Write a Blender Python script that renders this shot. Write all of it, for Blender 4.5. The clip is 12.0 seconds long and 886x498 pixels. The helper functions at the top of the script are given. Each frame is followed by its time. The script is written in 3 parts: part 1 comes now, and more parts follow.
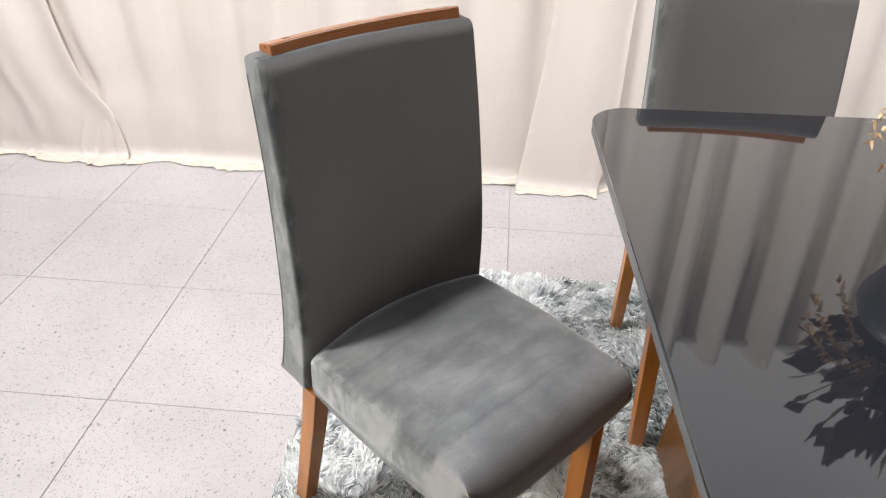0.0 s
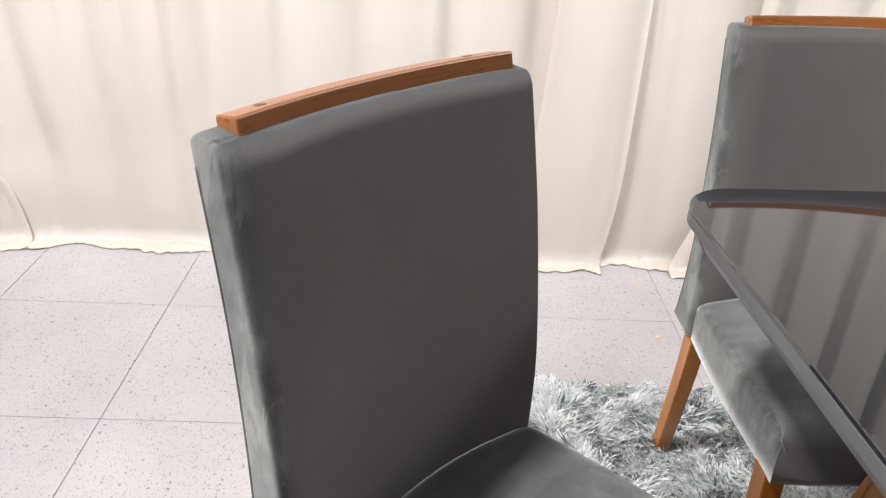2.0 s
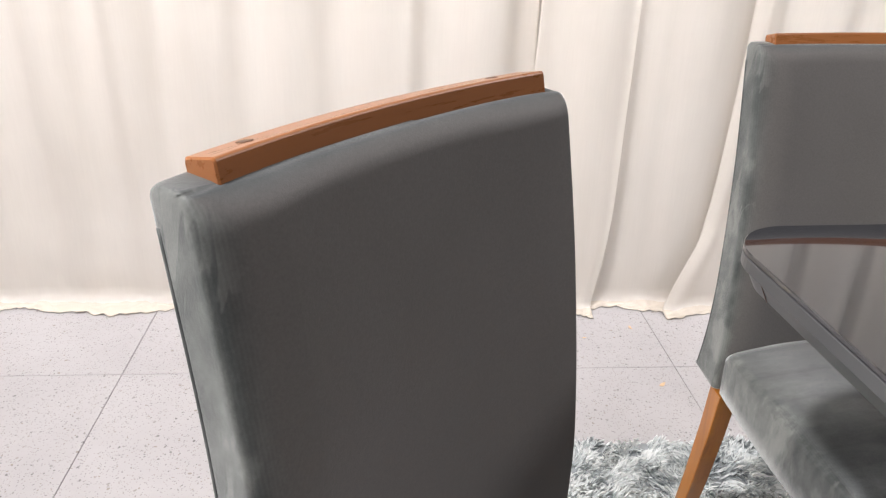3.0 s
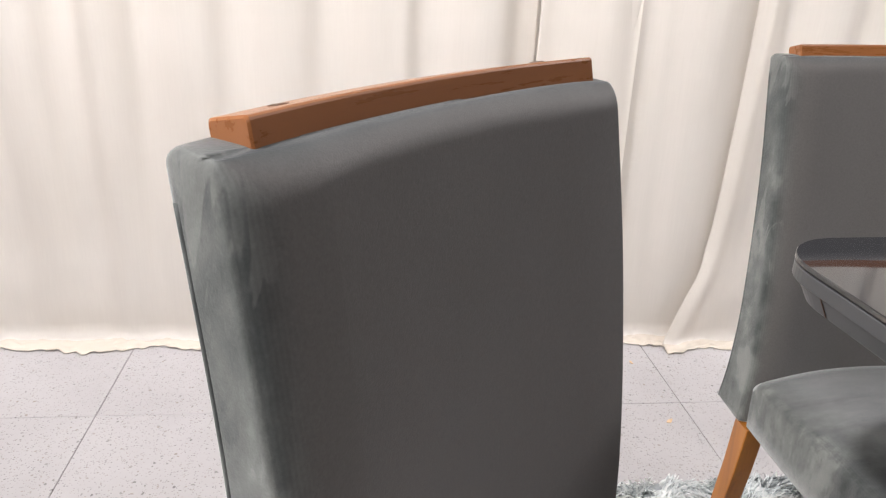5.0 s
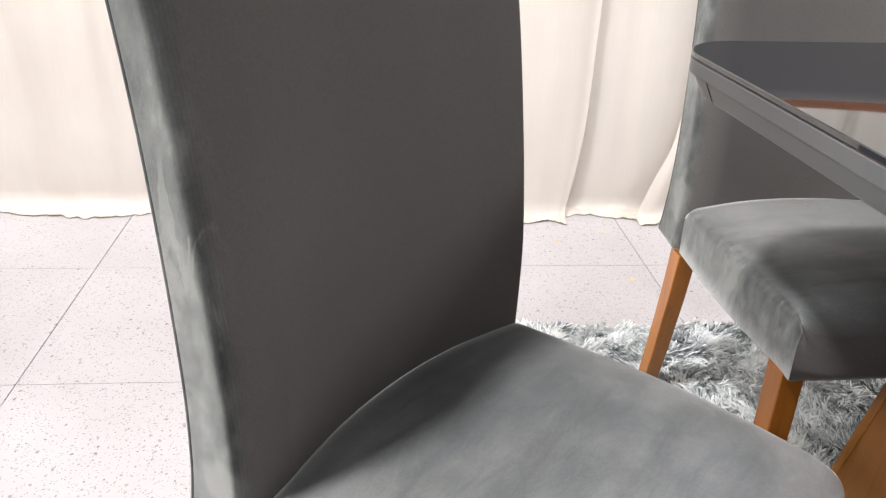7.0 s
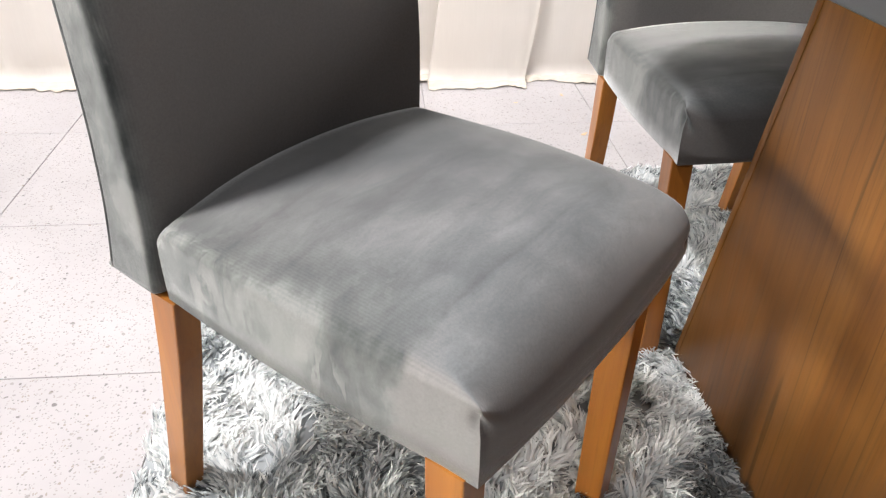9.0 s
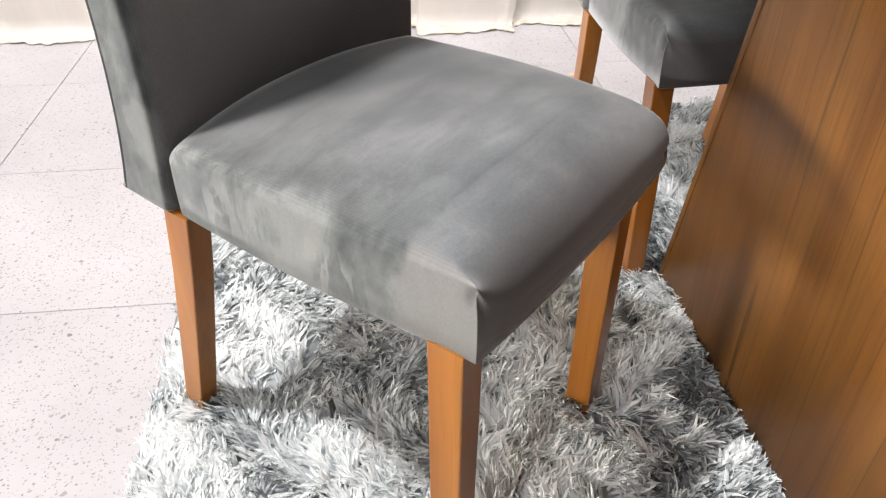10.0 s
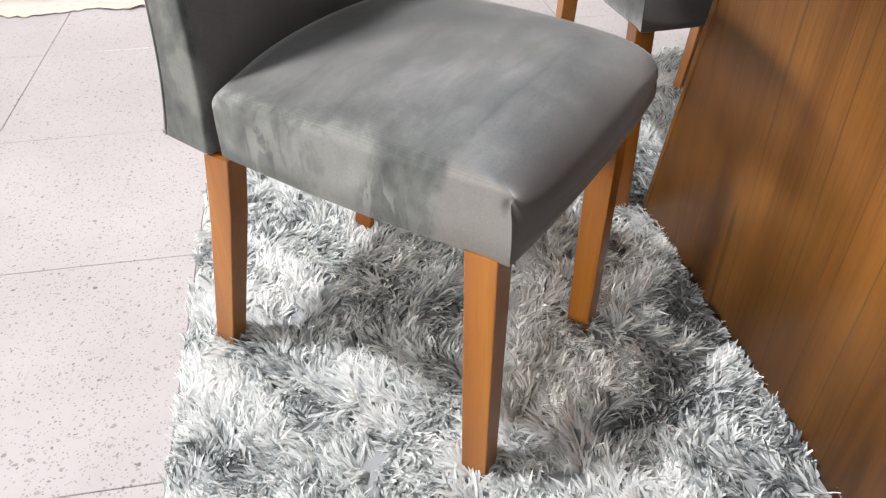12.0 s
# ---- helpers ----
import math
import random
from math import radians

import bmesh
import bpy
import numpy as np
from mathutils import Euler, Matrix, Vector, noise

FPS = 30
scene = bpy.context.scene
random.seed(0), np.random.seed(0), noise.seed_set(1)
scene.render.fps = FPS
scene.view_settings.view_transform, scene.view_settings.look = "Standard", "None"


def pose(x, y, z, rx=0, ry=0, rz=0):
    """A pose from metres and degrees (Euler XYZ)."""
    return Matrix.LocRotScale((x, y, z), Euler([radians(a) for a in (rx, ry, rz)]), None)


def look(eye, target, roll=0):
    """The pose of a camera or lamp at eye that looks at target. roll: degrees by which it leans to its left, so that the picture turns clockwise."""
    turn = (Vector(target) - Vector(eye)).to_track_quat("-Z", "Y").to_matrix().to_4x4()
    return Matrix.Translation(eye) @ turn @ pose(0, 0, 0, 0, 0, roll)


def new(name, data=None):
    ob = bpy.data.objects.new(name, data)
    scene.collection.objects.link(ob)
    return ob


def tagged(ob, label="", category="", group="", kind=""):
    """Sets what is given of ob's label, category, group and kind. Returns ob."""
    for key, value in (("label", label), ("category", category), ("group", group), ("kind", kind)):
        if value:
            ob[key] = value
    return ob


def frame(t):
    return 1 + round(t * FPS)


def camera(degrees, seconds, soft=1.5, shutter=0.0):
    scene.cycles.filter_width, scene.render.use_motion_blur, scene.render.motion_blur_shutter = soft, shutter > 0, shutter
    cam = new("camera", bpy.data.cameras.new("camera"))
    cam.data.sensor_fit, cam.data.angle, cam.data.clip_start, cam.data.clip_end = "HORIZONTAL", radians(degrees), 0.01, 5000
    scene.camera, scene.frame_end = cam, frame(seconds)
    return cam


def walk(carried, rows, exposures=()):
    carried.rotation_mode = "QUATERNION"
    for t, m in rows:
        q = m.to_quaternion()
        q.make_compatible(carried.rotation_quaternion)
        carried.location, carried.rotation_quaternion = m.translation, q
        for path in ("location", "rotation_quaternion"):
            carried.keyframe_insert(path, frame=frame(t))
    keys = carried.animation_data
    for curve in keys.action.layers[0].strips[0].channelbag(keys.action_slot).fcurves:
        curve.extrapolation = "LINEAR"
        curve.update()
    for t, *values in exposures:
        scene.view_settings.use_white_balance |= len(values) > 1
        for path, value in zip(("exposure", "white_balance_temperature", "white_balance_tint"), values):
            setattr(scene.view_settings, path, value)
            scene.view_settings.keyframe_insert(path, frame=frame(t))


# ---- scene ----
cam = camera(61.5, 12.0, 1.2)
PATH = [
    (0, (0.941, -2.319, 1.342), (0.813, -0.625, 0.285), 1.7),
    (0.5, (0.908, -2.243, 1.328), (0.8, -0.536, 0.293), 2.3),
    (1, (0.857, -2.118, 1.3), (0.789, -0.394, 0.288), 2.7),
    (1.5, (0.807, -1.981, 1.259), (0.787, -0.24, 0.275), 2.9),
    (2, (0.762, -1.864, 1.218), (0.801, -0.101, 0.274), 2.6),
    (2.5, (0.729, -1.769, 1.189), (0.828, 0.016, 0.293), 2.2),
    (3, (0.7, -1.697, 1.157), (0.849, 0.11, 0.313), 1.9),
    (5, (0.65, -1.628, 1.088), (0.868, 0.22, 0.355), 2.5),
    (5.5, (0.664, -1.663, 1.059), (0.88, 0.173, 0.295), 2.4),
    (6, (0.689, -1.707, 1.029), (0.893, 0.109, 0.218), 2.4),
    (6.5, (0.718, -1.754, 1.003), (0.908, 0.039, 0.14), 2.4),
    (7, (0.745, -1.8, 0.984), (0.92, -0.03, 0.069), 2.4),
    (9, (0.866, -1.979, 0.873), (1.021, -0.312, -0.221), 1.0),
    (9.5, (0.861, -2.02, 0.862), (1.025, -0.385, -0.278), 0.4),
    (10, (0.854, -2.055, 0.859), (1.027, -0.451, -0.322), 0.1),
    (10.5, (0.84, -2.08, 0.858), (1.022, -0.501, -0.356), -0.1),
    (11, (0.818, -2.108, 0.864), (1.022, -0.546, -0.369), -0.2),
    (11.5, (0.791, -2.138, 0.864), (1.027, -0.588, -0.378), -0.3),
    (12, (0.77, -2.151, 0.872), (1.033, -0.606, -0.37), -0.3),
]
walk(cam, [(t, look(eye, target, roll)) for t, eye, target, roll in PATH], [(0, 0.09), (3, 0.04), (5, -0.04), (5.5, 0.04), (6.5, 0.25), (7.2, 0.32), (9.5, 0.29), (12, 0.10)])

# ---------------------------------------------------------------- light
world = bpy.data.worlds.new("world")
scene.world = world
world.use_nodes = True
world.node_tree.nodes["Background"].inputs["Color"].default_value = (1.0, 0.97, 0.95, 1)
world.node_tree.nodes["Background"].inputs["Strength"].default_value = 0.25
CEILING, CURTAIN_TOP = 3.6, 2.40


def area_lamp(eye, target, size, watts, shape="DISK", size_y=0.0, spread=180, colour=(1.0, 0.972, 0.978)):
    data = bpy.data.lights.new("lamp", "AREA")
    data.shape, data.size, data.energy, data.color, data.spread = shape, size, watts, colour, radians(spread)
    if size_y:
        data.size_y = size_y
    ob = new("lamp", data)
    ob.matrix_world = look(eye, target)
    return ob


# the showroom's strong ceiling flood, above the west of the chairs
area_lamp((-0.45, -1.42, 3.3), (0.75, -0.95, 0.4), 0.28, 134)
# a low floodlight in the south-west, turned on the table
area_lamp((-4.0, -2.50, 1.20), (1.2, -1.42, 0.42), 1.9, 8.5, "RECTANGLE", 0.5, 24, (1.0, 0.94, 0.86))
# added broad fill from the east, brightening the pulled-out chair's back
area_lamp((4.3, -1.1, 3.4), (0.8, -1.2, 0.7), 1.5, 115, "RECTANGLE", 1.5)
# added fill from the south-west, to lighten the rug by the front leg
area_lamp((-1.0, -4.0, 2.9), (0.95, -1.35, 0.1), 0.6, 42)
# added strip under the ceiling that brightens the curtain and little else
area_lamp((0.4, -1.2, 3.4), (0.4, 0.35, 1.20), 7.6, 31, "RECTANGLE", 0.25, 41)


# ---------------------------------------------------------------- materials
class Mat:
    """A node material with short ways to add and join nodes."""

    def __init__(self, name, rough=0.5, **values):
        self.mat = bpy.data.materials.new(name)
        self.mat.use_nodes = True
        self.tree = self.mat.node_tree
        self.bsdf = self.tree.nodes["Principled BSDF"]
        self.set(Roughness=rough, **values)

    def set(self, **values):
        for key, value in values.items():
            self.bsdf.inputs[key.replace("_", " ")].default_value = value

    def node(self, kind, **values):
        n = self.tree.nodes.new("ShaderNode" + kind)
        for key, value in values.items():
            n.inputs[key.replace("_", " ")].default_value = value
        return n

    def link(self, a, b):
        self.tree.links.new(a, b)

    def coords(self, scale=(1, 1, 1), turn=(0, 0, 0), world_space=False):
        m = self.node("Mapping", Scale=scale, Rotation=[radians(a) for a in turn])
        if world_space:
            self.link(self.node("NewGeometry").outputs["Position"], m.inputs["Vector"])
        else:
            self.link(self.node("TexCoord").outputs["Object"], m.inputs["Vector"])
        return m.outputs["Vector"]

    def noise(self, vector, scale, detail=4, rough=0.55, distortion=0.0):
        n = self.node("TexNoise", Scale=scale, Detail=detail, Roughness=rough, Distortion=distortion)
        self.link(vector, n.inputs["Vector"])
        return n.outputs["Fac"]

    def ramp(self, fac, stops):
        n = self.node("ValToRGB")
        e = n.color_ramp.elements
        while len(e) < len(stops):
            e.new(0.5)
        for i, (at, c) in enumerate(stops):
            e[i].position = at
            e[i].color = (c, c, c, 1) if isinstance(c, (int, float)) else (*c, 1)
        self.link(fac, n.inputs["Fac"])
        return n.outputs["Color"]

    def mix(self, a, b, fac, blend="MIX"):
        n = self.tree.nodes.new("ShaderNodeMix")
        n.data_type, n.blend_type = "RGBA", blend
        for value, slot in ((fac, 0), (a, 6), (b, 7)):
            if isinstance(value, (int, float)):
                n.inputs[slot].default_value = value if slot == 0 else (value, value, value, 1)
            elif isinstance(value, tuple):
                n.inputs[slot].default_value = (*value, 1)
            else:
                self.link(value, n.inputs[slot])
        return n.outputs[2]

    def math(self, a, b, how="MULTIPLY"):
        n = self.tree.nodes.new("ShaderNodeMath")
        n.operation = how
        for value, slot in ((a, 0), (b, 1)):
            if isinstance(value, (int, float)):
                n.inputs[slot].default_value = value
            else:
                self.link(value, n.inputs[slot])
        return n.outputs[0]

    def out(self, colour=None, rough=None, height=None, strength=0.3, distance=0.002):
        if colour is not None:
            self.link(colour, self.bsdf.inputs["Base Color"])
        if rough is not None:
            self.link(rough, self.bsdf.inputs["Roughness"])
        if height is not None:
            b = self.node("Bump", Strength=strength, Distance=distance)
            self.link(height, b.inputs["Height"])
            self.link(b.outputs["Normal"], self.bsdf.inputs["Normal"])
        return self.mat


def velvet_material(name, lay, patchy, flanks):
    """lay: tone of the fronts, low for the shade they lie in; patchy: the share of large stroked patches on the
    flanks, whose lightness is flanks.
    """
    m = Mat(name, 0.85)
    v = m.coords()
    soft = m.noise(m.coords((1, 1, 0.6)), 5, 3, 0.5)
    broad = m.noise(m.coords((1.0, 0.8, 0.6), (0, 0, 20)), 6.5, 4, 0.55, 0.4)
    streak = m.noise(m.coords((0.45, 1.2, 0.5), (0, 0, -12)), 24, 5, 0.65, 0.5)
    blots = m.noise(m.coords((1.0, 1.0, 0.40)), 17, 5, 0.66, 0.4)
    dabs = m.noise(m.coords((1.0, 1.0, 0.6)), 44, 4, 0.6)
    blots = m.math(m.math(blots, 0.60), m.math(dabs, 0.40), "ADD")
    # flanks have been stroked this way and that; front and rear lie smooth
    facing = m.node("SeparateXYZ")
    m.link(m.node("TexCoord").outputs["Normal"], facing.inputs[0])
    place = m.node("SeparateXYZ")
    m.link(v, place.inputs[0])
    outward = m.math(facing.outputs[0], m.math(place.outputs[0], 0.0, "SIGN"))
    # flank tone carried round the padded edge to paint the light there
    flank = m.ramp(outward, [(0.08, 0.0), (0.22, 0.45), (0.45, 1.0)])
    seat = m.ramp(m.math(facing.outputs[2], facing.outputs[2]), [(0.3, 0.0), (0.8, 1.0)])
    smooth = m.ramp(soft, [(0.3, tuple(lay * c for c in (0.95, 0.895, 0.865))), (0.7, tuple(lay * c for c in (1.09, 1.03, 1.0)))])
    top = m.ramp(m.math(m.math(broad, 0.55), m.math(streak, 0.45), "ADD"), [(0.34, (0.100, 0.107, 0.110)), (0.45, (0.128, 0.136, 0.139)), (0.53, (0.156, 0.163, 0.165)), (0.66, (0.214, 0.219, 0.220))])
    # shade and sheen painted in: dark by the backrest, paler to the front
    seat_shading = m.math(m.math(place.outputs[1], -1.0), m.math(m.noise(m.coords(), 5.0, 3, 0.5, 0.6), 0.24), "ADD")
    top = m.mix(top, m.ramp(seat_shading, [(0.11, 0.50), (0.25, 0.76), (0.37, 1.03), (0.50, 1.55)]), 1.0, "MULTIPLY")
    # faint lines across the seat where the cover was folded in its packing
    lines = m.math(m.math(place.outputs[1], m.math(m.noise(m.coords(), 6.0, 2), 0.035), "ADD"), 13.0)
    lines = m.ramp(m.math(lines, 1.0, "FRACT"), [(0.0, 0.0), (0.05, 1.0), (0.12, 0.3), (0.22, 0.0)])
    top = m.mix(top, 0.80, m.math(lines, m.ramp(m.noise(m.coords(), 8.0, 2), [(0.40, 0.0), (0.62, 0.75)])), "MULTIPLY")
    patches = m.math(m.math(m.noise(m.coords((1.0, 1.0, 0.8)), 11, 3, 0.5, 1.2), patchy), m.math(blots, 1.0 - patchy), "ADD")
    side = m.ramp(patches, [(at, tuple(flanks * c for c in tone)) for at, tone in ((0.37, (0.44, 0.48, 0.48)), (0.45, (0.70, 0.75, 0.735)), (0.52, (0.98, 1.03, 1.005)), (0.56, (1.32, 1.37, 1.325)), (0.64, (1.52, 1.55, 1.50)))])
    # pale streaks left by fingers, here and there on the flanks
    strokes = m.ramp(m.noise(m.coords((1.0, 1.0, 0.30)), 42, 3, 0.5, 0.7), [(0.53, 0.0), (0.565, 1.0)])
    some = m.ramp(m.noise(m.coords(), 9, 2), [(0.46, 0.0), (0.60, 1.0)])
    side = m.mix(side, tuple(flanks * c for c in (1.75, 1.78, 1.70)), m.math(m.math(strokes, some), 1.15 * patchy))
    # the nap stroked smooth towards the front corner
    corner = m.math(m.math(place.outputs[1], -1.0), m.math(m.noise(m.coords(), 14.0, 3, 0.5, 0.8), 0.12), "ADD")
    side = m.mix(side, tuple(flanks * c for c in (1.48, 1.44, 1.40)), m.ramp(corner, [(0.372, 0.0), (0.385, 0.92 if patchy > 0.5 else 0.0)]))
    # tone by facing: light tops and flanks, darker fronts, painted as light falls
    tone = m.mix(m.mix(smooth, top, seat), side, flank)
    # woven ribs show where the cover bends round its edges
    ribs = m.node("TexWave", Scale=95.0, Distortion=1.2, Detail=2.0)
    m.link(v, ribs.inputs["Vector"])
    bent = m.ramp(outward, [(0.08, 0.0), (0.26, 1.0), (0.65, 1.0), (0.88, 0.0)])
    tone = m.mix(tone, m.ramp(ribs.outputs["Fac"], [(0.2, 0.84), (0.8, 1.14)]), m.math(bent, 0.26), "MULTIPLY")
    fuzz = m.noise(v, 330, 4, 0.75)
    tone = m.mix(tone, m.ramp(fuzz, [(0.32, 0.70), (0.68, 1.10)]), 0.42, "MULTIPLY")
    m.set(Sheen_Weight=0.75, Sheen_Roughness=0.36, Sheen_Tint=(0.9, 0.91, 0.91, 1), Specular_IOR_Level=0.06)
    return m.out(tone, height=m.noise(v, 700, 3, 0.7), strength=0.30, distance=0.0010)


def wood_material(name, dark, mid, light, along, rough=0.32, scale=1.0, coat=0.25, lines=0.0, open_pores=0.35, gloss=0.5):
    """Stained wood whose grain runs along x, y or z of the object."""
    m = Mat(name, rough, Coat_Weight=coat, Coat_Roughness=0.2, Specular_IOR_Level=gloss)
    stretch = [28.0 * scale] * 3
    stretch["xyz".index(along)] = 1.3 * scale
    v = m.coords(stretch)
    info = m.node("ObjectInfo").outputs["Random"]
    shift = m.node("VectorMath")
    shift.operation = "ADD"
    m.link(v, shift.inputs[0])
    m.link(m.math(info, 40.0), shift.inputs[1])
    v = shift.outputs[0]
    broad = m.noise(v, 0.45, 4, 0.55, 0.7)
    fine = m.noise(v, 5.0, 6, 0.7, 0.2)
    tone = m.ramp(broad, [(0.30, dark), (0.5, mid), (0.72, light)])
    if lines:
        # thin dark growth lines at uneven distances, and fine flecks along them
        slow = [lines] * 3
        slow["xyz".index(along)] = lines * 0.035
        vein = m.ramp(m.noise(m.coords(slow), 1.0, 3, 0.45, 0.5), [(0.440, 1.0), (0.450, 0.42), (0.457, 1.0), (0.580, 1.0), (0.588, 0.5), (0.596, 1.0)])
        tone = m.mix(tone, vein, m.ramp(m.noise(m.coords([c * 1.3 for c in slow]), 1.0, 3), [(0.40, 0.1), (0.58, 1.0)]), "MULTIPLY")
        cloudy = m.noise(m.coords(), 6.0, 4, 0.55)
        tone = m.mix(tone, m.ramp(cloudy, [(0.3, 0.82), (0.7, 1.15)]), 0.8, "MULTIPLY")
        thin = [150.0] * 3
        thin["xyz".index(along)] = 5.0
        flecks = m.noise(m.coords(thin), 1.0, 4, 0.65)
        tone = m.mix(tone, m.ramp(flecks, [(0.30, 0.62), (0.46, 1.0), (0.62, 1.05), (0.75, 1.22)]), 0.75, "MULTIPLY")
    pores = m.ramp(fine, [(0.38, 0.60), (0.52, 1.0)])
    tone = m.mix(tone, pores, open_pores, "MULTIPLY")
    return m.out(tone, rough=m.math(m.math(fine, 0.15), rough - 0.06, "ADD"), height=fine, strength=0.10, distance=0.0005)


def terrazzo_material():
    m = Mat("pale_terrazzo", 0.34, Specular_IOR_Level=0.4)
    v = m.coords(world_space=True)
    info = m.node("ObjectInfo").outputs["Random"]
    cloud = m.noise(v, 3.0, 5, 0.6)
    base = m.ramp(cloud, [(0.3, (0.434, 0.416, 0.424)), (0.7, (0.502, 0.484, 0.492))])
    base = m.mix(base, m.ramp(info, [(0.0, 0.955), (1.0, 1.0)]), 1.0, "MULTIPLY")
    warp = m.node("TexNoise", Scale=60.0, Detail=2.0)
    m.link(v, warp.inputs["Vector"])
    bent = m.node("VectorMath")
    bent.operation = "MULTIPLY_ADD"
    m.link(warp.outputs["Color"], bent.inputs[0])
    bent.inputs[1].default_value = (0.012, 0.012, 0.0)
    m.link(v, bent.inputs[2])

    def chips(scale, size, amount):
        cells = m.node("TexVoronoi", Scale=scale)
        m.link(bent.outputs[0], cells.inputs["Vector"])
        near = m.ramp(cells.outputs["Distance"], [(size, 1.0), (size + 0.05, 0.0)])
        pick = m.node("SeparateColor")
        m.link(cells.outputs["Color"], pick.inputs[0])
        some = m.ramp(pick.outputs[0], [(amount, 1.0), (amount + 0.01, 0.0)])
        return m.math(near, some), pick.outputs[1]

    for scale, size, amount, force in ((48, 0.145, 0.34, 0.78), (105, 0.20, 0.55, 0.70), (190, 0.26, 0.66, 0.60)):
        spots, kind = chips(scale, size, amount)
        stone = m.ramp(kind, [(0.1, (0.11, 0.105, 0.102)), (0.4, (0.27, 0.26, 0.255)), (0.75, (0.24, 0.19, 0.15)), (0.95, (0.36, 0.345, 0.345))])
        base = m.mix(base, stone, m.math(spots, force))
    return m.out(base, height=m.noise(v, 500, 2), strength=0.05, distance=0.0005)


def curtain_material(name, sheer, tint=(1.0, 1.0, 1.0)):
    m = Mat(name, 0.9, Specular_IOR_Level=0.1)
    v = m.coords(world_space=True)
    weave = m.node("TexWave", Scale=420.0, Distortion=0.6, Detail=1.0)
    m.link(v, weave.inputs["Vector"])
    threads = m.noise(m.coords((1.0, 1.0, 0.04), world_space=True), 220, 3, 0.6)
    tone = m.ramp(m.noise(v, 2.2, 3), [(0.3, (0.83, 0.787, 0.735)), (0.7, (0.87, 0.832, 0.786))])
    tone = m.mix(tone, m.ramp(threads, [(0.3, 0.97), (0.7, 1.0)]), 0.8, "MULTIPLY")
    tone = m.mix(tone, tint, 1.0, "MULTIPLY")
    mat = m.out(tone, height=threads, strength=0.15, distance=0.001)
    clear = m.node("BsdfTranslucent")
    m.link(tone, clear.inputs["Color"])
    blend = m.node("MixShader", Fac=sheer)
    m.link(m.bsdf.outputs[0], blend.inputs[1])
    m.link(clear.outputs[0], blend.inputs[2])
    m.link(blend.outputs[0], m.tree.nodes["Material Output"].inputs["Surface"])
    return mat


# the palest, beside the front leg, brighten the rug where light falls
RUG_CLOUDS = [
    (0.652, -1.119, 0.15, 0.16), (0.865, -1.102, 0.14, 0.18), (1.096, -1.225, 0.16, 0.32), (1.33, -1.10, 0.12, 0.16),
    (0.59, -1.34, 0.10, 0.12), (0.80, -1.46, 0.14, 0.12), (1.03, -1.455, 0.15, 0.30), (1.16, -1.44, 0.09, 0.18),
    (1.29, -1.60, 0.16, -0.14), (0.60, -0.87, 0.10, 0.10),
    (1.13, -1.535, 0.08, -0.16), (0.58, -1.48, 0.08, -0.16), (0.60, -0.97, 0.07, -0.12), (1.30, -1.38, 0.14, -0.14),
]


def pile_material():
    m = Mat("marbled_grey_pile", 0.65, Specular_IOR_Level=0.25, Sheen_Weight=0.2)
    island = m.node("NewGeometry").outputs["Random Per Island"]
    patch = m.noise(m.coords(world_space=True), 7.5, 4, 0.65, 0.9)
    # pale and dark clouds, part dye, part painted light: place, reach, gain
    spot = m.node("TexNoise", Scale=14.0, Detail=3.0)
    m.link(m.coords(world_space=True), spot.inputs["Vector"])
    shifted = m.node("VectorMath")
    shifted.operation = "MULTIPLY_ADD"
    m.link(spot.outputs["Color"], shifted.inputs[0])
    shifted.inputs[1].default_value = (0.13, 0.13, 0.0)
    m.link(m.coords(world_space=True), shifted.inputs[2])
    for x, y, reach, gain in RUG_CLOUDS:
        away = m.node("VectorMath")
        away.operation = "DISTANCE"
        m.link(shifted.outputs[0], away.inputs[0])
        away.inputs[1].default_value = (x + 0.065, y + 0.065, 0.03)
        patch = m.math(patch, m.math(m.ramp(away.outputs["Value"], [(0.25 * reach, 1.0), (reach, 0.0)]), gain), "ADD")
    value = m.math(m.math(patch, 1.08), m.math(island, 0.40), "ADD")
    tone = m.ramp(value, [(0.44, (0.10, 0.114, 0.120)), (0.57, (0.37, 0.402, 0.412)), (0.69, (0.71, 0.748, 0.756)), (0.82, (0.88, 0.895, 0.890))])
    mat = m.out(tone)
    # the fibres let some light through
    clear = m.node("BsdfTranslucent")
    m.link(tone, clear.inputs["Color"])
    blend = m.node("MixShader", Fac=0.30)
    m.link(m.bsdf.outputs[0], blend.inputs[1])
    m.link(clear.outputs[0], blend.inputs[2])
    m.link(blend.outputs[0], m.tree.nodes["Material Output"].inputs["Surface"])
    return mat


def plain(name, colour, rough=0.5, vary=0.06, scale=6.0, bump=0.05, **values):
    m = Mat(name, rough, **values)
    v = m.coords(world_space=True)
    n = m.noise(v, scale, 5, 0.6)
    lo, hi = (tuple(c * (1 + k) for c in colour) for k in (-vary, vary))
    return m.out(m.ramp(n, [(0.3, lo), (0.7, hi)]), height=m.noise(v, scale * 40, 3), strength=bump, distance=0.001)


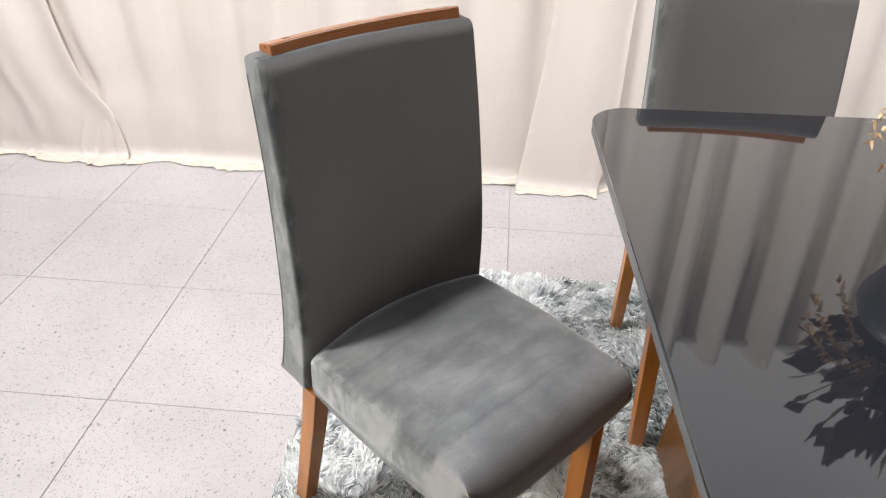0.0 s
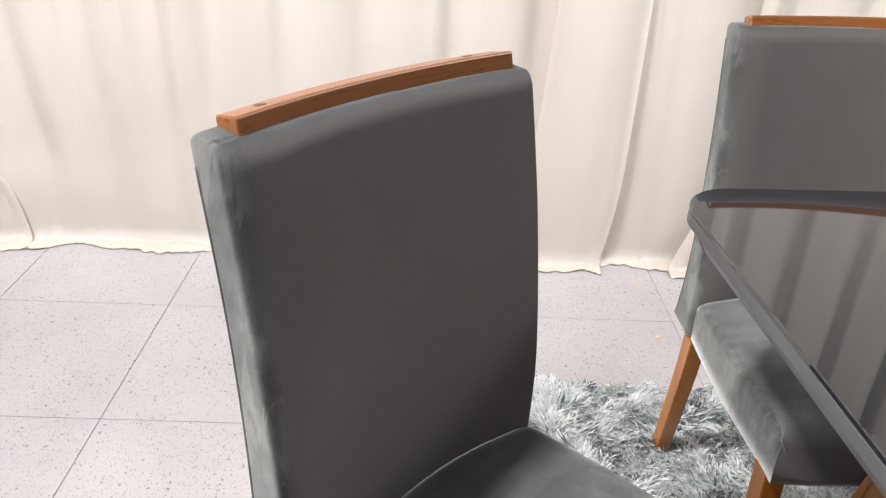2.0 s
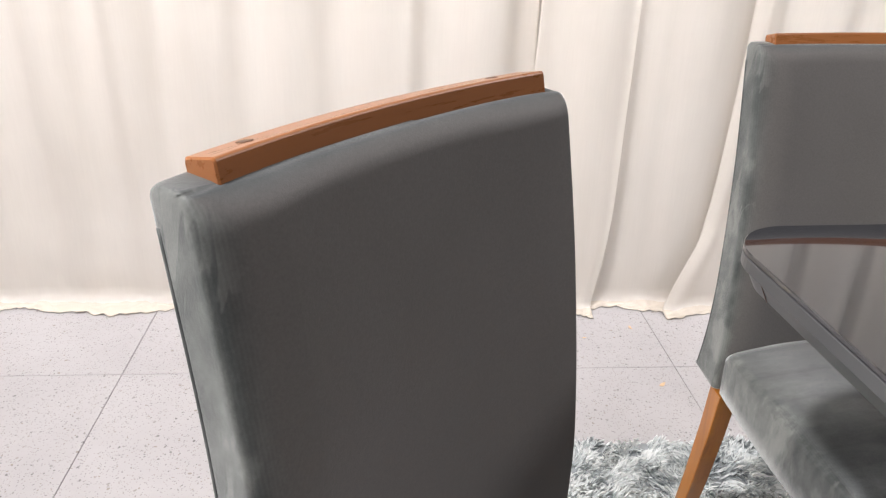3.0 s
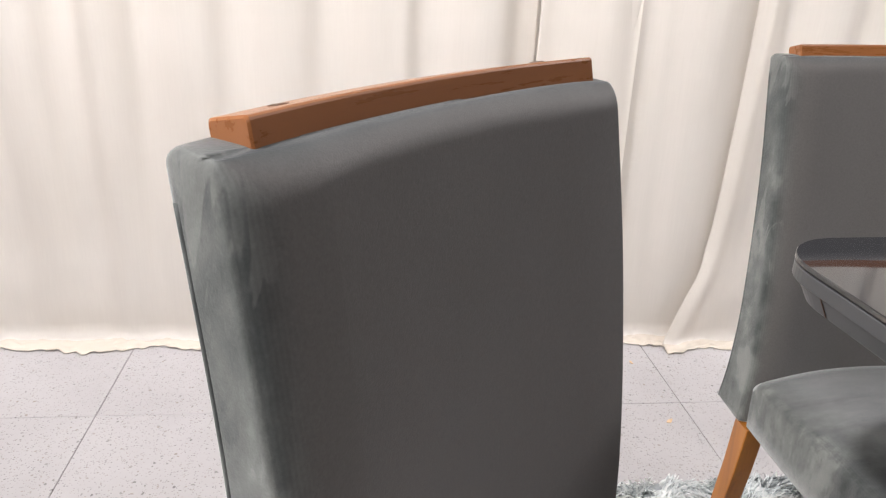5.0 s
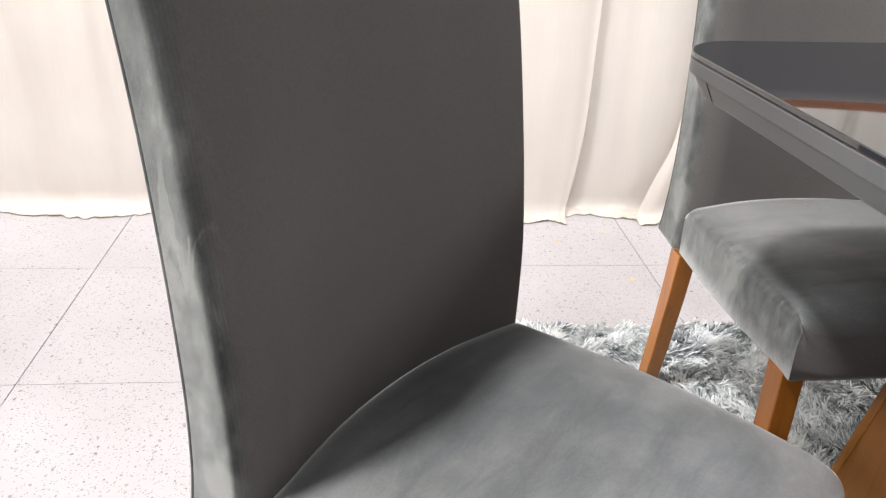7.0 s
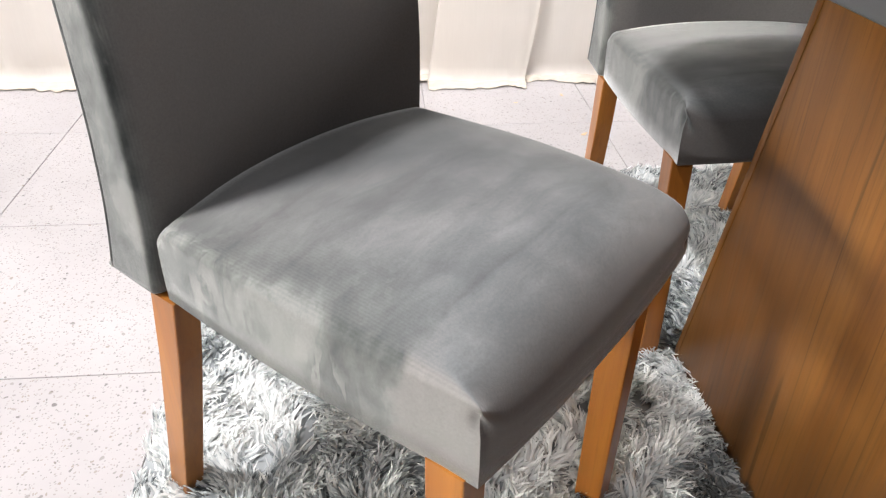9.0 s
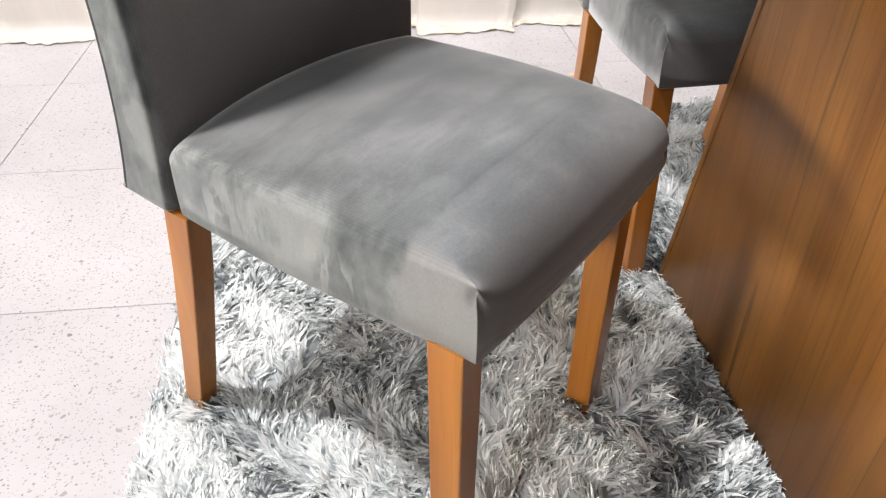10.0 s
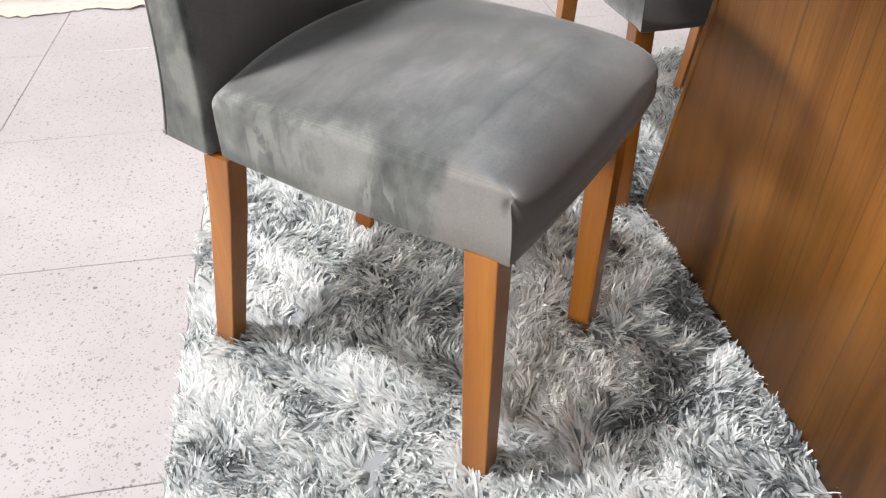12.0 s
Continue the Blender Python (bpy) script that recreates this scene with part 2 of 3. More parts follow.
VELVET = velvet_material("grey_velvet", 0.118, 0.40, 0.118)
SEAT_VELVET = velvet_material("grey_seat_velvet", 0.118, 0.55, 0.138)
# fewer strokes, and the table's shade painted in, for the second seat
SHADED_SEAT_VELVET = velvet_material("grey_seat_velvet_in_shade", 0.100, 0.28, 0.105)
LEG_WOOD = wood_material("stained_leg_wood", (0.19, 0.062, 0.008), (0.285, 0.101, 0.013), (0.375, 0.145, 0.020), "z")
RAIL_WOOD = wood_material("stained_rail_wood", (0.20, 0.071, 0.022), (0.29, 0.108, 0.034), (0.36, 0.142, 0.048), "x", 0.27, 0.7, 0.0, 0.0, 0.30, 0.5)
PANEL_WOOD = wood_material("panel_veneer", (0.112, 0.042, 0.0076), (0.165, 0.066, 0.0122), (0.210, 0.090, 0.0182), "z", 0.42, 0.9, 0.05, 7.0, 0.35, 0.3)
TERRAZZO = terrazzo_material()
GROUT = plain("grey_grout", (0.38, 0.36, 0.36), 0.9)
VOILE = curtain_material("off_white_voile", 0.48)
HEM = curtain_material("doubled_voile_hem", 0.25, (0.90, 0.86, 0.80))
PILE = pile_material()
BACKING = plain("rug_backing", (0.34, 0.36, 0.37), 0.95)
GLASS_TOP = Mat("smoked_glass", 0.03, IOR=1.95).out()
GLASS_TOP.node_tree.nodes["Principled BSDF"].inputs["Base Color"].default_value = (0.015, 0.0165, 0.0205, 1)
LACQUER = plain("graphite_lacquer", (0.07, 0.072, 0.075), 0.35, 0.04)
PLASTER = plain("white_plaster", (0.78, 0.765, 0.75), 0.9, 0.03, 3.0)
# unseen walls, kept dark so that they throw back little light
DIM_WALL = plain("dim_grey_wall", (0.13, 0.125, 0.12), 0.9, 0.05, 3.0)
GREY_CEILING = plain("grey_ceiling_paint", (0.17, 0.166, 0.166), 0.9, 0.04, 3.0)
PLUG = plain("dull_brown_plug", (0.10, 0.05, 0.026), 0.5)
CERAMIC = plain("slate_blue_ceramic", (0.035, 0.045, 0.052), 0.35, 0.15)
DRY_LEAF = plain("dried_leaf", (0.16, 0.10, 0.055), 0.8, 0.35, 14.0)
DARK_LEAF = plain("dark_dried_leaf", (0.045, 0.032, 0.028), 0.8, 0.35, 14.0)
PALE_FROND = plain("pale_dried_frond", (0.72, 0.52, 0.31), 0.8, 0.15, 14.0)


# ---------------------------------------------------------------- mesh helpers
def mesh_object(name, verts, faces, material, parent=None, label="", smooth=True):
    me = bpy.data.meshes.new(name)
    me.from_pydata([tuple(v) for v in verts], [], faces)
    me.materials.append(material)
    if smooth:
        me.polygons.foreach_set("use_smooth", [True] * len(me.polygons))
    me.update()
    ob = new(name, me)
    if parent is not None:
        ob.parent = parent
    return tagged(ob, label)


def part(name, bm, material, parent, label="", smooth=True):
    bmesh.ops.recalc_face_normals(bm, faces=bm.faces)
    me = bpy.data.meshes.new(name)
    bm.to_mesh(me)
    bm.free()
    me.materials.append(material)
    if smooth:
        me.polygons.foreach_set("use_smooth", [True] * len(me.polygons))
    ob = new(name, me)
    ob.parent = parent
    return tagged(ob, label)


def loft(rings, cap_start=True, cap_end=True):
    """A bmesh through rings of equal numbers of points."""
    bm = bmesh.new()
    rows = [[bm.verts.new(p) for p in ring] for ring in rings]
    n = len(rows[0])
    for a, b in zip(rows, rows[1:]):
        for i in range(n):
            bm.faces.new((a[i], a[(i + 1) % n], b[(i + 1) % n], b[i]))
    if cap_start:
        bm.faces.new(rows[0][::-1])
    if cap_end:
        bm.faces.new(rows[-1])
    return bm


def rounded_rect(x0, x1, y0, y1, radii, steps=6, edge=8):
    """Points round a rectangle, corners (x0,y0), (x1,y0), (x1,y1), (x0,y1) rounded by four radii, edges split."""
    out = []
    corners = [(x0, y0, 180), (x1, y0, 270), (x1, y1, 0), (x0, y1, 90)]
    arcs = []
    for (cx, cy, a0), r in zip(corners, radii):
        ox = cx + r if cx == x0 else cx - r
        oy = cy + r if cy == y0 else cy - r
        arcs.append([(ox + r * math.cos(radians(a0 + 90 * k / steps)), oy + r * math.sin(radians(a0 + 90 * k / steps))) for k in range(steps + 1)])
    for i, arc in enumerate(arcs):
        out += arc
        (ax, ay), (bx, by) = arc[-1], arcs[(i + 1) % 4][0]
        out += [(ax + (bx - ax) * k / edge, ay + (by - ay) * k / edge) for k in range(1, edge)]
    return out


def curve_at(table, z):
    """A smooth line through rows (z, value)."""
    if z <= table[0][0]:
        return table[0][1]
    for (za, a), (zb, b) in zip(table, table[1:]):
        if z <= zb:
            i = table.index((za, a))
            pa = table[max(i - 1, 0)]
            pb = table[min(i + 2, len(table) - 1)]
            h = zb - za
            ma = (b - pa[1]) / (zb - pa[0])
            mb = (pb[1] - a) / (pb[0] - za)
            t = (z - za) / h
            return ((2 * t**3 - 3 * t**2 + 1) * a + (t**3 - 2 * t**2 + t) * h * ma + (-2 * t**3 + 3 * t**2) * b + (t**3 - t**2) * h * mb)
    return table[-1][1]


def beam(points, wx, wy, bevel=0.003):
    """A bmesh of a square bar with bevelled edges through points (x, y, z); the sizes may be given for each point."""
    rings = []
    for i, (x, y, z) in enumerate(points):
        a = wx[i] if isinstance(wx, (list, tuple)) else wx
        b = wy[i] if isinstance(wy, (list, tuple)) else wy
        rings.append([(px, py, z) for px, py in rounded_rect(x - a / 2, x + a / 2, y - b / 2, y + b / 2, [bevel] * 4, 2, 1)])
    return loft(rings)


# ---------------------------------------------------------------- the chair
FRONT = [(0.385, 0.010), (0.44, 0.005), (0.475, 0.002), (0.60, 0.004), (0.80, 0.028), (0.985, 0.060)]
REAR = [(0.385, 0.102), (0.44, 0.088), (0.50, 0.078), (0.60, 0.074), (0.80, 0.088), (0.985, 0.118)]
BACK_W, SEAT_W, BOW = 0.432, 0.416, 0.042
BACK_TOP = 0.9905


def bow(x, z=0.475):
    """How far the rear of the back curves away at x; less at its top than over the seat."""
    return (BOW - 0.014 * max(0.0, min(1.0, (z - 0.475) / 0.5))) * (1 - min(1.0, abs(2 * x / BACK_W)) ** 2)


def padding(x, z):
    """How far the padded front lies behind its side seams at x: first swelling forward, then hollowed by the bow."""
    reach = min(1.0, abs(2 * x / BACK_W))
    d = (1 - reach) * BACK_W / 2
    hollow = (0.039 - 0.012 * max(0.0, min(1.0, (z - 0.475) / 0.5))) * (1 - reach**2)
    swell = 0.0074 - 0.0020 * max(-1.0, min(1.0, 2 * x / BACK_W))
    return hollow - swell * (1 - (1 - min(1.0, d / 0.075)) ** 2)


def lean(z):
    """How far the back leans sideways at the height z."""
    return 0.0025 + 0.0045 * max(0.0, (z - 0.475) / 0.5)


def roll_off(d, r):
    """How far a rounded edge of radius r has fallen at the distance d from it."""
    return 0.0 if d >= r else r - math.sqrt(max(0.0, r * r - (r - d) ** 2))


def back_ring(z):
    """The outline of the padded back at the height z."""
    end = max(0.0, (z - (BACK_TOP - 0.026)) / 0.026)
    tight = max(0.0, (z - (BACK_TOP - 0.010)) / 0.010)
    soft = 1 - math.sqrt(max(0.0, 1 - end * end))
    hard = 1 - math.sqrt(max(0.0, 1 - tight * tight))
    low = 0.003 if z < 0.387 else 0.0
    yf, yb = curve_at(FRONT, z) + low, curve_at(REAR, z) - 0.010 * hard - low
    half = BACK_W / 2 - 0.005 * hard - low
    r, rr = 0.006, 0.007
    # right edge tight, left padded round, each shaped to fit the camera's view
    rl, ry = 0.062, min(0.018, 0.33 * (yb - yf))
    middle, reach = 0.5 * (rl - r), half - 0.5 * (r + rl)
    fronts = [middle - reach * math.cos(math.pi * k / 44) for k in range(45)]
    ring = [(x, yf + padding(x, z)) for x in fronts]
    lift = padding(half - r, z)
    for k in range(1, 7):
        a = radians(90 * k / 6)
        ring.append((half - r + r * math.sin(a), yf + r - r * math.cos(a) + lift * (1 - k / 6)))
    panel = half - 0.0009
    ring += [(panel, yf + r + 0.0016)]
    ring += [(panel, yf + r + (yb - rr - yf - r) * k / 8) for k in range(1, 9)]
    ring += [(panel - rr + rr * math.cos(radians(90 * k / 5)), yb - rr + rr * math.sin(radians(90 * k / 5)) + bow(panel - rr, z) * k / 5) for k in range(1, 6)]
    wide = panel - rr
    ring += [(wide - 2 * wide * k / 20, yb + bow(wide - 2 * wide * k / 20, z)) for k in range(1, 21)]
    ring += [(-panel + rr - rr * math.sin(radians(90 * k / 5)), yb - rr + rr * math.cos(radians(90 * k / 5)) + bow(wide, z) * (1 - k / 5)) for k in range(1, 6)]
    ring += [(-panel - 0.0009 * k / 8, yb - rr - (yb - rr - yf - ry) * k / 8) for k in range(1, 8)]
    lift = padding(-half + rl, z)
    for k in range(0, 12):
        a = radians(90 * k / 12)
        ring.append((-half + rl - rl * math.cos(a), yf + ry - ry * math.sin(a) + lift * (k / 12) ** 1.5))
    out = []
    for x, y in ring:
        depth = max(0.0, min(1.0, (y - yf) / (yb - yf)))
        inner = min(1.0, max(0.0, (half - abs(x)) / 0.03))
        rolled = soft * (0.010 + 0.014 * inner) * (1 - depth) if depth < 0.5 else 0.0
        rise = 0.012 * depth if z < 0.395 else 0.0
        # padding raised towards one shoulder to fit the camera's view, sunk over the seams
        rise += (0.003 * max(0.0, min(1.0, -x / half)) ** 1.5 - 0.003 * (1 - inner) * (1 - depth)) * max(0.0, (z - 0.90) / (BACK_TOP - 0.90))
        flare = 1 + 0.06 * depth * (yb - yf) / half
        out.append((x * flare + lean(z), y + rolled, z + rise))
    return out


def make_chair(front_foot=0.004, rear_foot=0.004, rear_right=0.166, cover=SEAT_VELVET):
    chair = new("dining_chair")
    # backrest: a bowed, padded slab with seams along its sides
    levels = [0.385, 0.389, 0.40] + [0.43 + 0.02 * i for i in range(27)] + [BACK_TOP - d for d in (0.026, 0.022, 0.018, 0.014, 0.0115, 0.009, 0.007, 0.005, 0.003, 0.0015, 0.0005, 0.0)]
    part("backrest", loft([back_ring(z) for z in levels]), VELVET, chair)
    # piping along the rear edge of both sides
    for side in (-1, 1):
        rings = []
        for i in range(40):
            z = 0.40 + (0.965 - 0.40) * i / 39
            thick = curve_at(REAR, z) - curve_at(FRONT, z)
            cx, cy = side * (BACK_W / 2 + 0.06 * (thick - 0.007) - 0.0018), curve_at(REAR, z) - 0.006
            rings.append([(cx + lean(z) + 0.0022 * math.cos(a * 1.0472), cy + 0.0022 * math.sin(a * 1.0472), z) for a in range(6)])
        part("piping", loft(rings), VELVET, chair)
    # seat: crowned on top, falling over the front edge
    nx, ny = 56, 56
    depth, z_low = 0.398, 0.388
    bm = bmesh.new()
    grid = []
    for j in range(ny + 1):
        v = 1 - (1 - j / ny) ** 2
        row = []
        for i in range(nx + 1):
            u = math.sin(math.pi / 2 * (-1 + 2 * i / nx))
            x = u * SEAT_W / 2
            rear = 0.002 + max(0.0, padding(x, 0.475)) + 0.004 - 0.003 * abs(u) ** 10
            front = -depth - 0.010 * (1 - u * u)
            y = rear + (front - rear) * v
            crown = 0.026 * (1 - abs(u) ** 3) * min(1.0, 0.2 + 1.9 * v)
            sharp = abs(u) if u < 0 else 0.86 * u
            slope = 0.014 * max(0.0, (v - 0.45) / 0.55) ** 2 * (1 - sharp**6)
            round_front = roll_off(y - front, 0.094 - 0.082 * sharp**7) * (0.84 - 0.16 * abs(u))
            round_side = roll_off((1 - abs(u)) * SEAT_W / 2, 0.015 - 0.006 * v**6 + (0.022 * v**4 if u > 0 else 0.0)) * 0.65
            round_rear = roll_off(rear - 0.006 - y, 0.012) if rear - 0.006 > y else 0.012
            drop = slope + max(round_front, round_side) + round_rear
            swell = 0.006 * math.sin(math.pi * min(1, v * 1.1)) * u * abs(u)
            row.append(bm.verts.new((x + swell, y, 0.481 + crown - drop)))
        grid.append(row)
    for a, b in zip(grid, grid[1:]):
        for i in range(nx):
            bm.faces.new((a[i], a[i + 1], b[i + 1], b[i]))
    rim = [grid[0][i] for i in range(nx + 1)] + [grid[j][nx] for j in range(1, ny + 1)] + [grid[ny][i] for i in range(nx - 1, -1, -1)] + [grid[j][0] for j in range(ny - 1, 0, -1)]
    previous = rim
    corners = (ny + nx, 2 * nx + ny, 0, nx)
    for zf, push in ((0.08, 0.0003), (0.16, 0.0005), (0.25, 0.0006), (0.34, 0.0007), (0.6, 0.0008), (0.97, 0.0004), (1.0, -0.002)):
        ring = []
        for w in rim:
            low = z_low + (0.010 * max(0.0, min(1.0, (w.co.x + SEAT_W / 2) / 0.2)) if w.co.y < -0.37 else 0.0)
            z = w.co.z + (low - w.co.z) * zf
            # the cover is tucked in at the front corners
            near = math.hypot(abs(w.co.x) - SEAT_W / 2, w.co.y + depth) / 0.010
            tuck = 0.0055 * math.exp(-near * near) * math.exp(-(((zf - 0.16) / 0.13) ** 2))
            ring.append(bm.verts.new((w.co.x * (1 + push / 0.2) - math.copysign(tuck, w.co.x), w.co.y + (tuck - push if w.co.y < -0.3 else 0), z)))
        for k in range(len(rim)):
            bm.faces.new((previous[k], previous[(k + 1) % len(rim)], ring[(k + 1) % len(rim)], ring[k]))
            if k in corners:
                bm.edges.get((previous[k], ring[k])).smooth = False
        previous = ring
    bm.faces.new(previous[::-1])
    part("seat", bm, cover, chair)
    # bowed wooden rail along the top of the back
    rings = []
    stations = [-0.181, -0.1795] + [-0.1795 + 0.3835 * i / 46 for i in range(1, 46)] + [0.2025, 0.204]
    for i, x in enumerate(stations):
        e = 0.0015 if i in (0, 48) else 0.0
        y0, y1 = 0.074 + 0.8 * bow(x, 1.0), 0.108 + 0.8 * bow(x, 1.0)
        # leaning back like the padding below it
        rings.append([(x, y + 0.21 * (z - 0.985), z - 0.21 * (y - y0)) for y, z in rounded_rect(y0 + e, y1 - e, 0.966, 1.0095 - e, [0.0028] * 4, 3, 1)])
    rail = part("rail", loft(rings), RAIL_WOOD, chair, "brown stained bowed wooden top rail", smooth=False)
    for x in (-0.139, 0.151):
        ring = [[(x + r * math.cos(a * 0.5236), 0.0965 + 0.8 * bow(x, 1.0) + r * math.sin(a * 0.5236), z - 0.0036 - 0.21 * r * math.sin(a * 0.5236)) for a in range(12)] for r, z in ((0.0062, 1.008), (0.0062, 1.010), (0.004, 1.0103))]
        part("plug", loft(ring), PLUG, rail, "dark round screw plug")
    # legs: raked at the rear, upright in front
    for x in (-0.193, rear_right):
        part("leg", beam([(x, 0.100, rear_foot), (x, 0.066, 0.15), (x, 0.034, 0.29), (x, 0.017, 0.386)], [0.029, 0.031, 0.033, 0.034], [0.036, 0.038, 0.040, 0.042], 0.002), LEG_WOOD, chair, smooth=False)
    for x in (-0.194, 0.140):
        part("leg", beam([(x, -0.365, front_foot), (x, -0.366, 0.392)], [0.031, 0.034], [0.037, 0.041], 0.002), LEG_WOOD, chair, smooth=False)
    return chair


# ---------------------------------------------------------------- setting
def slab(name, x0, x1, y0, y1, z0, z1, material, label, category):
    bm = bmesh.new()
    bmesh.ops.create_cube(bm, size=1.0, matrix=Matrix.Translation(((x0 + x1) / 2, (y0 + y1) / 2, (z0 + z1) / 2)) @ Matrix.Diagonal((x1 - x0, y1 - y0, z1 - z0, 1)))
    return tagged(part(name, bm, material, None, smooth=False), label, category, kind="structure")


X0, X1, Y0, Y1 = -5.0, 5.0, -5.0, 0.5
floor = slab("floor", X0, X1, Y0, Y1, -0.10, -0.003, GROUT, "pale terrazzo tiled floor with thin grey joints", "floor")
slab("ceiling", X0, X1, Y0, Y1, CEILING, CEILING + 0.1, GREY_CEILING, "plain grey ceiling high above the showroom", "ceiling")
slab("wall_north", X0, X1, Y1, Y1 + 0.12, 0.0, CEILING, PLASTER, "white plaster wall behind the curtains", "wall")
slab("wall_south", X0, X1, Y0 - 0.12, Y0, 0.0, CEILING, DIM_WALL, "plain grey wall facing the curtains", "wall")
slab("wall_west", X0 - 0.12, X0, Y0, Y1, 0.0, CEILING, DIM_WALL, "plain grey side wall", "wall")
slab("wall_east", X1, X1 + 0.12, Y0, Y1, 0.0, CEILING, DIM_WALL, "plain grey side wall", "wall")


# ---------------------------------------------------------------- curtains
def make_curtain(left, right, y, seed, puddle=0.06, forward=0.0, swing=0.0, depth=1.0):
    """A cloth hanging to the floor, its hem lying on the tiles. left, right: rows (height, x) of its edges;
    forward: how far the foot stands before the head; swing: how far its left lower corner comes forward."""
    rnd = random.Random(seed)
    span = right[0][1] - left[0][1]
    nu = max(30, int(span * 190))
    ridges, at = [], rnd.uniform(-0.05, 0.05)
    while at < span + 0.1:
        ridges.append((at, rnd.uniform(0.020, 0.055), rnd.uniform(0.006, 0.019) * depth, rnd.uniform(-0.03, 0.03), rnd.uniform(0.3, 1.0)))
        at += rnd.uniform(0.065, 0.17)
    phases = [rnd.uniform(0, 6.28) for _ in range(6)]
    x0, x1, bend = left[-1][1], right[-1][1], 1.0 + 5.0 * min(1.0, span)
    drops = [CURTAIN_TOP * k / 40 for k in range(34)] + [CURTAIN_TOP * (0.85 + 0.15 * k / 14) for k in range(14)]
    drops += [CURTAIN_TOP + puddle * k / 12 for k in range(13)]
    end = drops[-1]
    verts, faces = [], []
    for s in drops:
        t = min(1.0, s / CURTAIN_TOP)
        h = max(0.0, CURTAIN_TOP - s)
        xl, xr = curve_at(left, h), curve_at(right, h)
        for i in range(nu + 1):
            u = i / nu
            x = x0 + (x1 - x0) * u + (xl - x0) * (1 - u) ** bend + (xr - x1) * u**bend
            along = u * span
            cy = y - forward * t**1.5 - swing * (1 - u) ** 4 * math.sin(1.5708 * max(0.0, min(1.0, (0.30 - h) / 0.24)))
            cy += 0.012 * math.sin(5.3 * along + phases[0])
            pleat = math.sin(27.9 * along + 0.7 * math.sin(4.1 * along + phases[1]) + phases[4])
            pleat *= 1.35 / math.sqrt(1 + 0.85 * pleat * pleat)
            cy -= (0.072 * (1 - t) ** 1.3 + 0.0035) * depth * pleat
            if h < 0.30:
                crease = Vector((along * 11, h * 16, seed))
                cy += 0.005 * (1 - h / 0.30) * noise.noise(crease) + 0.003 * (1 - h / 0.30) * noise.noise(crease * 2.7)
            for at, wide, deep, drift, fade in ridges:
                w = wide * (1 + 0.35 * t)
                d = (along - at - drift * t) / w
                if abs(d) < 3:
                    cy -= deep * math.exp(-d * d) * (1 - (1 - fade) * t)
            z = h + 0.005
            if s > end - 0.072:
                cy -= 0.0022  # the doubled hem
            lying = s - (CURTAIN_TOP - 0.018)
            if lying > 0:
                # the foot turns forward and lies crumpled on the tiles
                k = min(1.0, lying / (0.018 + puddle))
                ripple = math.sin(13 * along + phases[2]) + 0.6 * math.sin(29 * along + phases[3])
                cy -= puddle * k * (0.78 + 0.22 * ripple * k)
                folds = noise.noise(Vector((along * 17, k * 1.6, seed + 9)))
                creases = abs(noise.noise(Vector((along * 34 + k * 4, k * 2.5, seed))))
                cy += 0.016 * k * noise.noise(Vector((along * 40, 2.0, seed)))
                z = 0.0026 + 0.0194 * (1 - k) ** 3 + math.sin(math.pi * min(1.0, k * 0.86)) * (0.016 * max(0.0, folds) + 0.009 * creases)
                z += 0.006 * k * k * max(0.0, noise.noise(Vector((along * 12, 7.0, seed))))
            verts.append((x, cy, z))
    for r in range(len(drops) - 1):
        for i in range(nu):
            a = r * (nu + 1) + i
            faces.append((a, a + 1, a + nu + 2, a + nu + 1))
    ob = mesh_object("curtain", verts, faces, VOILE)
    ob.data.materials.append(HEM)
    hem = sum(1 for s in drops if s <= end - 0.072) * nu
    for face in ob.data.polygons[hem:]:
        face.material_index = 1
    solid = ob.modifiers.new("thickness", "SOLIDIFY")
    solid.thickness = 0.0016
    return tagged(ob, "off-white voile curtain with soft folds, hem lying on tiles", "curtain", "curtains along the wall")


def upright(x):
    return [(0.0, x), (CURTAIN_TOP, x)]


make_curtain(upright(-3.6), [(0.0, -0.56), (0.20, -0.60), (0.33, -0.685), (0.48, -0.728), (0.9, -0.79), (2.4, -0.80)], 0.375, 3, 0.065)
make_curtain([(0.0, -0.765), (0.08, -0.750), (0.16, -0.722), (0.26, -0.705), (0.36, -0.74), (0.50, -0.80), (0.75, -0.86), (2.4, -0.90)], upright(1.12), 0.404, 6, 0.085, 0.0, 0.045)
make_curtain([(0.0, 1.020), (0.28, 1.058), (0.51, 1.087), (0.9, 1.108), (2.4, 1.12)], [(0.0, 1.335), (0.25, 1.371), (0.5, 1.379), (2.4, 1.40)], 0.367, 8, 0.07, 0.04, 0.0, 0.6)
make_curtain(upright(1.34), upright(1.78), 0.379, 11, 0.06, 0.0, 0.0, 0.6)
make_curtain([(0.0, 1.565), (0.13, 1.612), (0.25, 1.661), (0.44, 1.684), (1.0, 1.70), (2.4, 1.70)], upright(3.2), 0.393, 15, 0.07, 0.04, 0.03)
make_curtain(upright(3.15), upright(4.95), 0.390, 17, 0.07)


# the rod that the pleats are threaded on
bm = loft([[(x, 0.398 + 0.014 * math.cos(a * 0.5236), CURTAIN_TOP - 0.06 + 0.014 * math.sin(a * 0.5236)) for a in range(12)] for x in (-4.9, 4.9)])
tagged(part("curtain_rod", bm, PLASTER, None), "white round rod carrying the curtains along the wall", "curtain rod", kind="structure")

# ---------------------------------------------------------------- table
table = tagged(new("dining_table"), "square dining table with smoked glass top and brown wood base", "table")
TOP, SIDE = 0.798, 1.40
